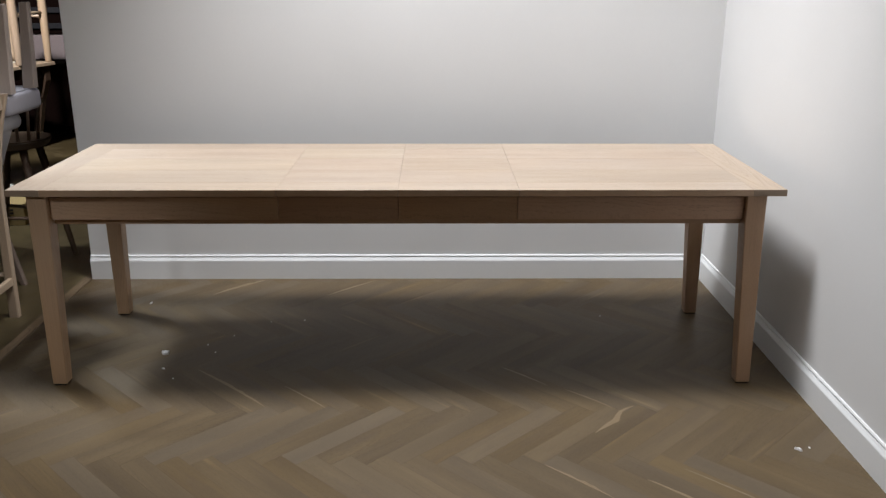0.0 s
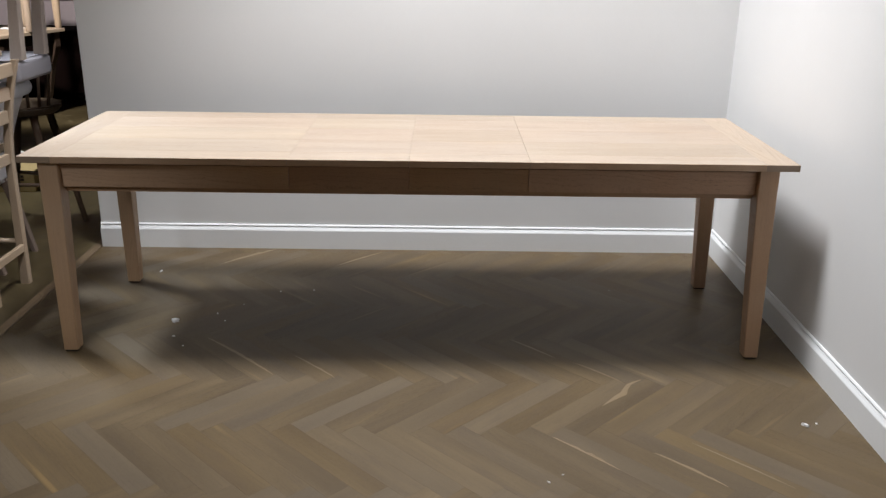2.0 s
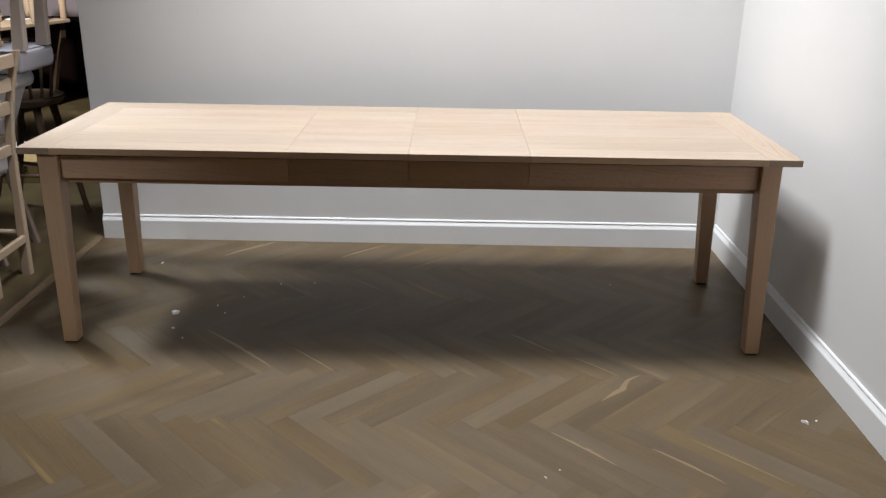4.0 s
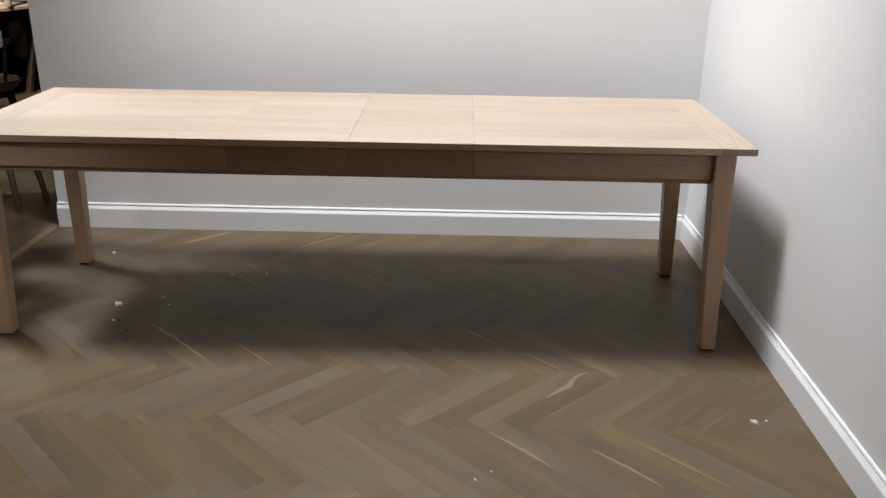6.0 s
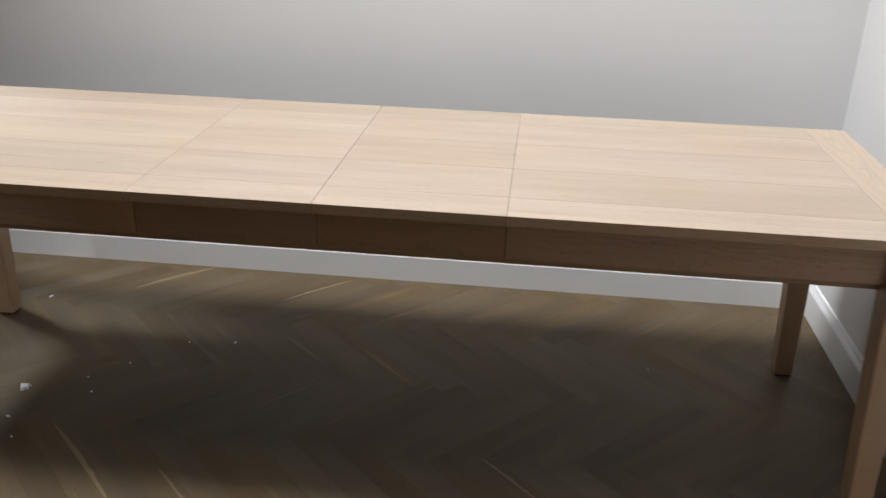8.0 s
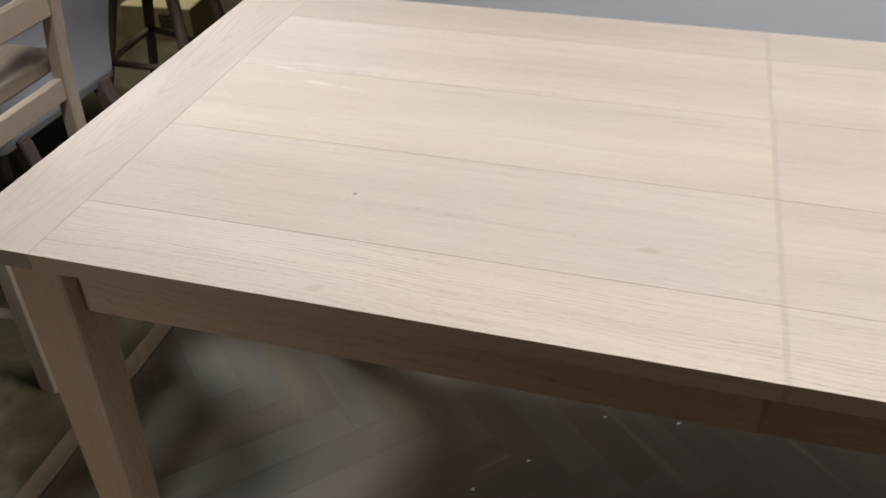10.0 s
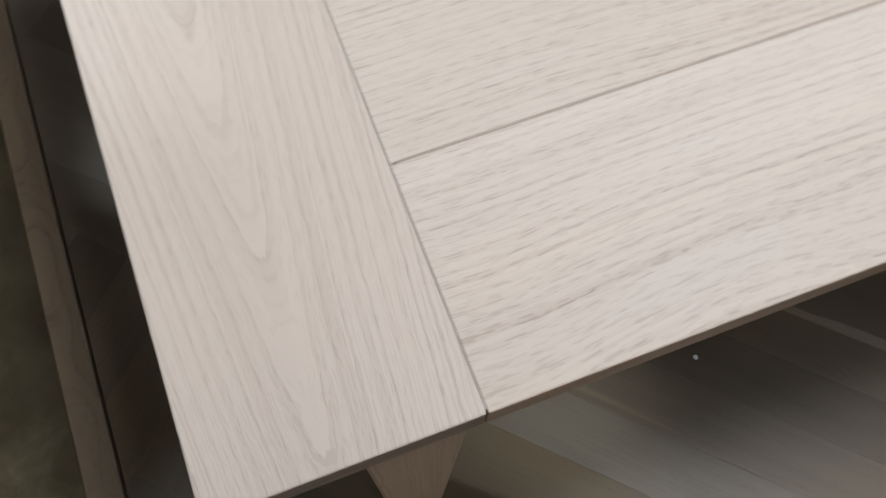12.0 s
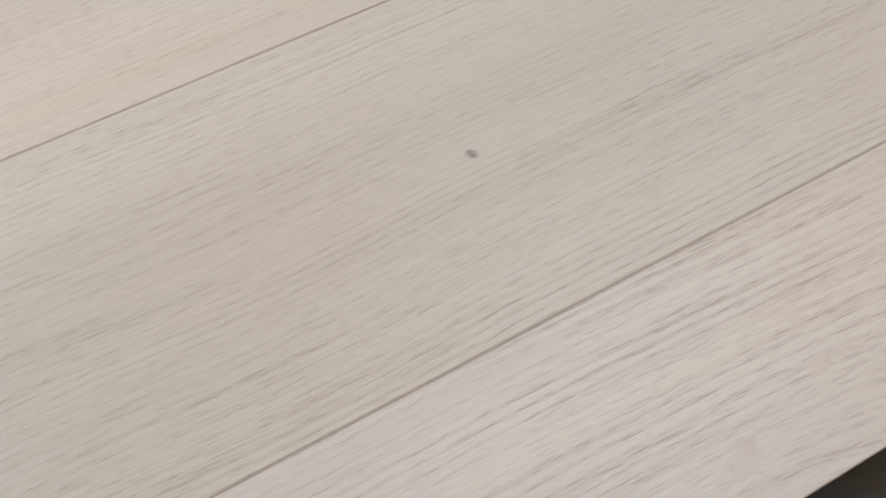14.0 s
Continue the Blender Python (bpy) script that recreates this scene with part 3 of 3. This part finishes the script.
def upholstered_chair(at):
    """A scroll-back upholstered chair facing -x, origin on the ground under its back."""
    ob = thing("upholstered_chair", at, "off-white upholstered dining chair with a scrolled back", "chair", "upholstered chairs")
    prof = []
    for i in range(15):
        f = i / 14
        z = 0.36 + 0.44 * f
        prof.append((-0.075 + 0.13 * f ** 1.6, z))
    bm = bmesh.new()
    rows = []
    for x, z in prof:
        w, c = 0.228 + 0.006 * (z - 0.36) / 0.44, 0.018
        ring = []
        for cx, cy, a0 in ((-c, w - c, 0), (-0.07 + c, w - c, 90), (-0.07 + c, -w + c, 180), (-c, -w + c, 270)):
            for k in range(5):
                a = radians(a0 + 22.5 * k)
                ring.append(bm.verts.new((x + cx + c * math.cos(a), cy + c * math.sin(a), z)))
        rows.append(ring)
    n = len(rows[0])
    for a, b in zip(rows, rows[1:]):
        for i in range(n):
            bm.faces.new((a[i], a[(i + 1) % n], b[(i + 1) % n], b[i]))
    bm.faces.new(rows[0][::-1])
    bm.faces.new(rows[-1])
    part("back", bm, white_fabric, ob, smooth=True)
    bm = rod((0.045, -0.236, 0.812), (0.045, 0.236, 0.812), 0.042, seg=24)
    bmesh.ops.bevel(bm, geom=[e for e in bm.edges if abs(e.verts[0].co.y - e.verts[1].co.y) < 0.001], offset=0.014, segments=3, affect="EDGES")
    part("scroll", bm, white_fabric, ob, smooth=True)
    part("seat", box(-0.53, -0.225, 0.37, -0.11, 0.225, 0.48, 0.03, 4), white_fabric, ob, smooth=True)
    for y in (-0.165, 0.165):
        part("back_leg", sweep([(0.01, y, 0), (-0.085, y, 0.375)], [(0.028, 0.028), (0.042, 0.042)]), greywash_shaded, ob)
        part("front_leg", sweep([(-0.5, y, 0), (-0.495, y, 0.375)], [(0.03, 0.03), (0.045, 0.045)]), greywash, ob)
    return ob


upholstered_chair(pose(-0.558, 0.973, 0))


def upturned_upholstered(at):
    """An upholstered chair set upside down: padded seat below, legs up."""
    ob = thing("upturned_upholstered_chair", at, "grey-white upholstered chair stacked upside down with greywashed legs up", "chair", "upholstered chairs")
    part("seat", box(-0.50, -0.17, 0.0, 0.0, 0.17, 0.095, 0.022, 4), grey_fabric, ob, smooth=True)
    part("underside", box(-0.48, -0.15, 0.0955, -0.02, 0.15, 0.099, 0.001), grey_fabric, ob, "bluish grey dust cloth")
    part("rim", box(-0.495, -0.165, 0.0955, -0.006, -0.1505, 0.1025, 0.002), grey_fabric, ob)
    part("rim", box(-0.495, 0.1505, 0.0955, -0.006, 0.165, 0.1025, 0.002), grey_fabric, ob)
    for x, top in ((-0.022, 0.004), (-0.472, -0.485)):
        for y in (-0.115, 0.115):
            part("leg", sweep([(x, y, 0.0992), (top, y - 0.002, 0.485)], [(0.056, 0.045), (0.040, 0.034)]), greywash, ob)
    return ob


upturned_upholstered(pose(-0.381, 1.076, 0.866, 0, 0, 0))


def windsor_stool(at):
    """A spindle-back counter stool, origin on the ground under its seat."""
    ob = thing("windsor_stool", at, "brown wooden spindle-back stool with splayed legs", "stool")
    bm = bmesh.new()
    bmesh.ops.create_cone(bm, cap_ends=True, segments=32, radius1=0.165, radius2=0.19, depth=0.045, matrix=Matrix.Translation((0, 0, 0.63)))
    bmesh.ops.bevel(bm, geom=[e for e in bm.edges if abs(e.verts[0].co.z - e.verts[1].co.z) < 0.001], offset=0.01, segments=3, affect="EDGES")
    part("seat", bm, walnut, ob, smooth=False)
    feet = {"a": ((0.09, 0.07), (0.241, 0.014)), "b": ((0.075, -0.08), (0.175, -0.17)),
            "c": ((-0.085, 0.09), (-0.215, 0.17)), "d": ((-0.065, -0.08), (-0.195, -0.17))}
    mids = []
    for top, foot in feet.values():
        part("leg", rod((*foot, 0), (*top, 0.615), 0.014, 0.021), walnut, ob, smooth=True)
        mids.append(Vector((*foot, 0)).lerp(Vector((*top, 0.615)), 0.4))
    for i, j in ((0, 1), (1, 3), (3, 2), (2, 0)):
        part("stretcher", rod(mids[i], mids[j], 0.010), walnut, ob, smooth=True)
    for k in range(6):
        a = radians(-118 + 20 * k)
        p = Vector((0.155 * math.cos(a), 0.155 * math.sin(a), 0.65))
        q = Vector((0.19 * math.cos(a), 0.19 * math.sin(a), 0.845))
        part("spindle", rod(p, q, 0.009, 0.007, 8), walnut, ob, smooth=True)
    bm = bmesh.new()
    last = None
    for k in range(13):
        a = radians(-127 + 9.8 * k)
        ring = [bm.verts.new((r * math.cos(a), r * math.sin(a), z)) for r, z in ((0.180, 0.84), (0.200, 0.84), (0.202, 0.868), (0.182, 0.868))]
        if last:
            for i in range(4):
                bm.faces.new((last[i], last[(i + 1) % 4], ring[(i + 1) % 4], ring[i]))
        else:
            bm.faces.new(ring[::-1])
        last = ring
    bm.faces.new(last)
    part("crest_rail", bm, walnut, ob)
    return ob


windsor_stool(pose(-0.722, 1.612, 0))

desk = thing("shop_table", pose(-1.985, 3.89, 0, 0, 0, -15.7), "wooden table with a light top and dark legs", "table")
part("tabletop", box(-1.5, 0, 0.722, 0, 0.82, 0.752, 0.004), beech_flat, desk, "light wooden top")
part("front_apron", box(-1.42, 0.06, 0.63, -0.10, 0.085, 0.7215, 0.002), dark_wood, desk)
part("end_apron", box(-0.085, 0.11, 0.63, -0.06, 0.71, 0.7215, 0.002), dark_wood, desk)
for x, inward in ((-0.075, -0.16), (-1.42, 0.16)):
    for y in (0.08, 0.74):
        part("leg", sweep([(x + inward, y, 0), (x + 0.3 * inward, y, 0.45), (x, y, 0.60), (x, y, 0.7215)], [(0.055, 0.045), (0.07, 0.055), (0.10, 0.07), (0.11, 0.07)]), dark_wood, desk, "dark inward-curving leg")


def bar_stool(at):
    """A stool on four stout round legs joined by turned stretchers."""
    ob = thing("wooden_stool", at, "light turned-leg wooden stool standing on the table", "stool")
    legs = []
    for sx in (-1, 1):
        for sy in (-1, 1):
            p, q = Vector((sx * 0.17, sy * 0.19, 0)), Vector((sx * 0.175, sy * 0.195, 0.70))
            bm = bmesh.new()
            rings = []
            for f, r in ((0.0, 0.024), (0.012, 0.027), (0.2, 0.030), (0.5, 0.034), (0.62, 0.035), (0.85, 0.031), (1.0, 0.027)):
                c = p.lerp(q, f)
                rings.append([bm.verts.new((c.x + r * math.cos(math.pi * k / 8), c.y + r * math.sin(math.pi * k / 8), c.z)) for k in range(16)])
            for a, b in zip(rings, rings[1:]):
                for k in range(16):
                    bm.faces.new((a[k], a[(k + 1) % 16], b[(k + 1) % 16], b[k]))
            bm.faces.new(rings[0][::-1])
            bm.faces.new(rings[-1])
            part("leg", bm, beech, ob, smooth=True)
            legs.append((p, q))
    for i, j in ((0, 1), (2, 3), (0, 2), (1, 3)):
        f = 0.58 if i + j in (1, 5) else 0.54
        part("stretcher", rod(legs[i][0].lerp(legs[i][1], f), legs[j][0].lerp(legs[j][1], f), 0.014, seg=12), beech, ob, smooth=True)
    part("seat", box(-0.20, -0.22, 0.70, 0.20, 0.22, 0.735, 0.01, 3), beech_flat, ob)
    return ob


bar_stool(pose(-2.012, 4.505, 0.7525, 0, 0, -12))
solid("paper_sheet", box(-0.11, -0.08, 0, 0.11, 0.08, 0.002), paper, "white paper sheet lying on the table", "paper", at=pose(-2.17, 4.552, 0.7525, 0, 0, -8))

cab = thing("black_cabinet", pose(-1.84, 5.665, 0), "low black painted cabinet against the back wall", "cabinet")
part("body", box(-1.1, -0.22, 0.0, 1.5, 0.22, 0.634, 0.006), black_paint, cab)
part("top", box(-1.11, -0.242, 0.6345, 1.51, 0.225, 0.656, 0.003), black_paint, cab)
for i in range(4):
    x = -1.08 + 0.645 * i
    part("door", box(x, -0.238, 0.06, x + 0.625, -0.2205, 0.62, 0.004), black_paint, cab)

rack = thing("wall_rack", pose(-2.17, 5.895, 0.905), "black wall rack with narrow horizontal rails", "rack")
part("backing", box(-1.2, -0.018, 0, 1.2, 0, 0.9, 0.003), black_paint, rack)
for i in range(6):
    z = 0.05 + 0.15 * i
    part("rail", box(-1.18, -0.05, z, 1.18, -0.0185, z + 0.05, 0.003), black_cloth, rack)

carton = thing("cardboard_carton", pose(-1.085, 2.255, 0, 0, 0, 4), "brown cardboard carton with dark print on the concrete floor", "carton")
part("body", box(-0.22, -0.06, 0, 0.07, 0.2, 0.135, 0.004), card, carton)
for i, (w, z) in enumerate(((0.07, 0.092), (0.07, 0.071), (0.05, 0.050))):
    part("print", box(-0.065, -0.0625, z, -0.065 + w, -0.0604, z + 0.014), ink, carton, "dark printed bars")

crate = thing("slatted_crate", pose(-1.63, 2.57, 0, 0, 0, 82), "pale softwood slatted crate lying on the floor", "crate")
for i in range(4):
    part("slat", box(-0.24, -0.04 + 0.085 * i, 0.16, 0.24, -0.04 + 0.085 * i + 0.074, 0.18, 0.002), pale_slat, crate)
for x in (-0.23, 0.19):
    part("bearer", box(x, -0.04, 0.0, x + 0.04, 0.289, 0.1598, 0.002), pale_slat, crate)


def lump(sx, sy, sz, rough_by, cuts=3):
    """A slumped soft shape resting on z = 0."""
    bm = bmesh.new()
    bmesh.ops.create_icosphere(bm, subdivisions=cuts, radius=1.0)
    for v in bm.verts:
        c = v.co
        k = 1 + rough_by * (math.sin(5 * c.x + 3 * c.y) * math.cos(4 * c.y - 2 * c.z) + 0.5 * math.sin(11 * c.x - 7 * c.z + 5 * c.y))
        v.co = Vector((sx * c.x * k, sy * c.y * k, max(0.0, sz * (0.42 + 0.58 * c.z * k))))
    return bm


bag = thing("fabric_bag", pose(-1.845, 3.283, 0, 0, 0, 20), "black fabric bag slumped on the concrete floor", "bag")
part("body", lump(0.24, 0.22, 0.34, 0.07), black_cloth, bag, smooth=True)
for y in (-0.05, 0.05):
    bm = bmesh.new()
    for k in range(8):
        p, q = (Vector((0.1 * math.cos(radians(22.5 * j)), y, 0.30 + 0.07 * math.sin(radians(22.5 * j)))) for j in (k, k + 1))
        rod(p, q, 0.010, seg=8, bm=bm)
    part("handle", bm, black_cloth, bag)
solid("crumpled_paper", lump(0.085, 0.06, 0.07, 0.16), paper, "crumpled white paper lying on the concrete floor", "paper", at=pose(-1.50, 2.992, 0, 0, 0, 30))


# ---- paper scraps ----
def scrap(x, y, size, stretch=0.8, turn=0.0):
    bm = bmesh.new()
    n = 15
    ring = []
    for i in range(n):
        a = 2 * math.pi * i / n
        r = size / 2 * random.uniform(0.55, 1.2)
        ring.append((r * math.cos(a), r * stretch * math.sin(a)))
    low = [bm.verts.new((px, py, 0)) for px, py in ring]
    high = [bm.verts.new((px * 0.8, py * 0.8, size * random.uniform(0.12, 0.3))) for px, py in ring]
    for i in range(n):
        bm.faces.new((low[i], low[(i + 1) % n], high[(i + 1) % n], high[i]))
    bm.faces.new(low[::-1])
    bm.faces.new(high)
    solid("paper_scrap", bm, paper, "small torn white scrap lying on the parquet", "scrap", group="scraps on the floor", at=pose(x, y, 0.0002, 0, 0, turn))


for x, y, size, stretch in ((0.396, 0.310, 0.036, 0.9), (0.431, 0.165, 0.015, 0.8), (0.493, 0.079, 0.008, 0.9), (0.165, 0.873, 0.020, 0.6),
                            (2.684, -0.461, 0.032, 0.4), (2.724, -0.447, 0.012, 0.6), (0.549, 0.393, 0.008, 0.8), (0.598, 0.318, 0.008, 0.8),
                            (0.916, 0.660, 0.010, 0.7), (0.769, 0.640, 0.008, 0.8), (0.638, 0.488, 0.006, 0.8), (2.245, 0.700, 0.006, 0.7),
                            (1.852, -0.753, 0.008, 0.8), (1.806, -0.792, 0.012, 0.5)):
    scrap(x, y, size, stretch, random.uniform(0, 180))

# ---- herringbone parquet ----
PW, PL, PT = 0.0787, 0.477, 0.012
ROOT = math.sqrt(0.5)
solid_floor = solid("floor_parquet", box(WEST, SOUTH, -0.06, EAST + 0.06, NORTH, -0.0015), strip_wood,
                    "herringbone parquet of fumed brown oak", "floor", "structure")
X0, Y0 = 1.7245, 0.1364


def to_plan(u, v):
    return X0 + (u + v) * ROOT, Y0 + (v - u) * ROOT


def clip(poly, axis, limit, sign):
    out = []
    for i, p in enumerate(poly):
        q = poly[(i + 1) % len(poly)]
        a, b = sign * (p[axis] - limit), sign * (q[axis] - limit)
        if a <= 0:
            out.append(p)
        if a * b < 0:
            f = a / (a - b)
            out.append((p[0] + (q[0] - p[0]) * f, p[1] + (q[1] - p[1]) * f))
    return out


def prism(bm, poly, z0, z1, c):
    """A block with a chamfered upper edge over a convex outline."""
    mx, my = sum(p[0] for p in poly) / len(poly), sum(p[1] for p in poly) / len(poly)
    low = [bm.verts.new((x, y, z0)) for x, y in poly]
    mid = [bm.verts.new((x, y, z1 - c)) for x, y in poly]
    top = []
    for x, y in poly:
        d = math.hypot(x - mx, y - my) or 1
        top.append(bm.verts.new((x - (x - mx) / d * c * 1.4, y - (y - my) / d * c * 1.4, z1)))
    n = len(poly)
    for a, b in ((low, mid), (mid, top)):
        for i in range(n):
            bm.faces.new((a[i], a[(i + 1) % n], b[(i + 1) % n], b[i]))
    bm.faces.new(top)


rest = (bmesh.new(), bmesh.new())
shared = {}
G = 0.0001
for j in range(-8, 8):
    for k in range(-40, 40):
        for way in (0, 1):
            u0, v0 = k * PW + j * PL, k * PW - j * PL
            if way == 0:
                c = [(u0 + G, v0 + G), (u0 + PL - G, v0 + G), (u0 + PL - G, v0 + PW - G), (u0 + G, v0 + PW - G)]
            else:
                c = [(u0 + PL + G, v0 + PW - PL + G), (u0 + PL + PW - G, v0 + PW - PL + G), (u0 + PL + PW - G, v0 + PW - G), (u0 + PL + G, v0 + PW - G)]
            poly = [to_plan(*p) for p in c]
            cx, cy = sum(p[0] for p in poly) / 4, sum(p[1] for p in poly) / 4
            cut = poly
            for axis, limit, sign in ((0, WEST, -1), (0, EAST + 0.03, 1), (1, NORTH - 0.001, 1), (1, SOUTH, -1)):
                cut = clip(cut, axis, limit, sign) if cut else cut
            if len(cut) < 3:
                continue
            whole = len(cut) == 4 and cut == poly
            turn = Matrix.Rotation(radians(-45 if way == 0 else 45), 4, "Z")
            m = Matrix.Translation((cx, cy, 0)) @ turn
            if cy > -1.75:
                back = m.inverted()
                if whole and way in shared:
                    me = shared[way]
                else:
                    bm = bmesh.new()
                    prism(bm, [tuple((back @ Vector((x, y, 0)))[:2]) for x, y in cut], -PT / 5, 0.0, 0.0002)
                    me = mesh_of("plank", bm, parquet)
                    if whole:
                        shared[way] = me
                ob = new("plank", me)
                ob.parent = solid_floor
                ob.matrix_local = m
            else:
                back = turn.inverted()
                prism(rest[way], [tuple((back @ Vector((x, y, 0)))[:2]) for x, y in cut], -PT / 5, 0.0, 0.0002)
for bm, angle in zip(rest, (-45, 45)):
    far = part("far_planks", bm, parquet_far, solid_floor, at=Matrix.Rotation(radians(angle), 4, "Z"))
    tagged(far, kind="stuff")

# pale sapwood left along the edges of some pieces
def ribbon(x, y, turn, shape, label):
    """A pale streak let into the floor: shape gives (along, sideways, width) at each step."""
    bm = bmesh.new()
    rows = []
    for a, b, w in shape:
        rows.append([bm.verts.new((a, b + k * w / 2, z)) for k, z in ((-1, -0.0004), (-1, 0.00012), (1, 0.00012), (1, -0.0004))])
    for p, q in zip(rows, rows[1:]):
        for i in range(3):
            bm.faces.new((p[i], q[i], q[i + 1], p[i + 1]))
    part("sapwood_streak", bm, sapwood, solid_floor, label, pose(x, y, 0, 0, 0, turn))


def streak(x, y, long, wide, turn):
    """A straight streak, ragged along one side and fading to points."""
    steps = 14
    shape = []
    for i in range(steps + 1):
        f = i / steps
        w = wide * math.sin(math.pi * f) ** 0.7 * random.uniform(0.55, 1.0) + 0.0008
        shape.append((long * (f - 0.5), w / 2, w))
    ribbon(x, y, turn, shape, "pale yellowish sapwood streak")


for x, y, long, wide, turn in ((0.726, 0.004, 0.44, 0.016, -44), (1.018, -0.076, 0.25, 0.010, -45), (0.547, 1.101, 0.34, 0.026, 44), (1.090, 1.080, 0.30, 0.014, 44),
                               (2.054, -0.092, 0.21, 0.010, -44), (1.934, -0.635, 0.26, 0.014, -45), (2.237, -0.717, 0.25, 0.013, -45), (1.840, 0.090, 0.23, 0.009, -45),
                               (2.40, -0.690, 0.34, 0.008, -45)):
    streak(x, y, long, wide, turn)
ribbon(2.125, -0.250, 52, [(-0.125, 0.010, 0.002), (-0.085, 0.006, 0.010), (-0.040, 0.001, 0.020), (-0.005, -0.006, 0.024), (0.030, 0.004, 0.018), (0.065, 0.010, 0.014),
                           (0.100, 0.003, 0.010), (0.130, -0.008, 0.002)], "pale curved sapwood mark")
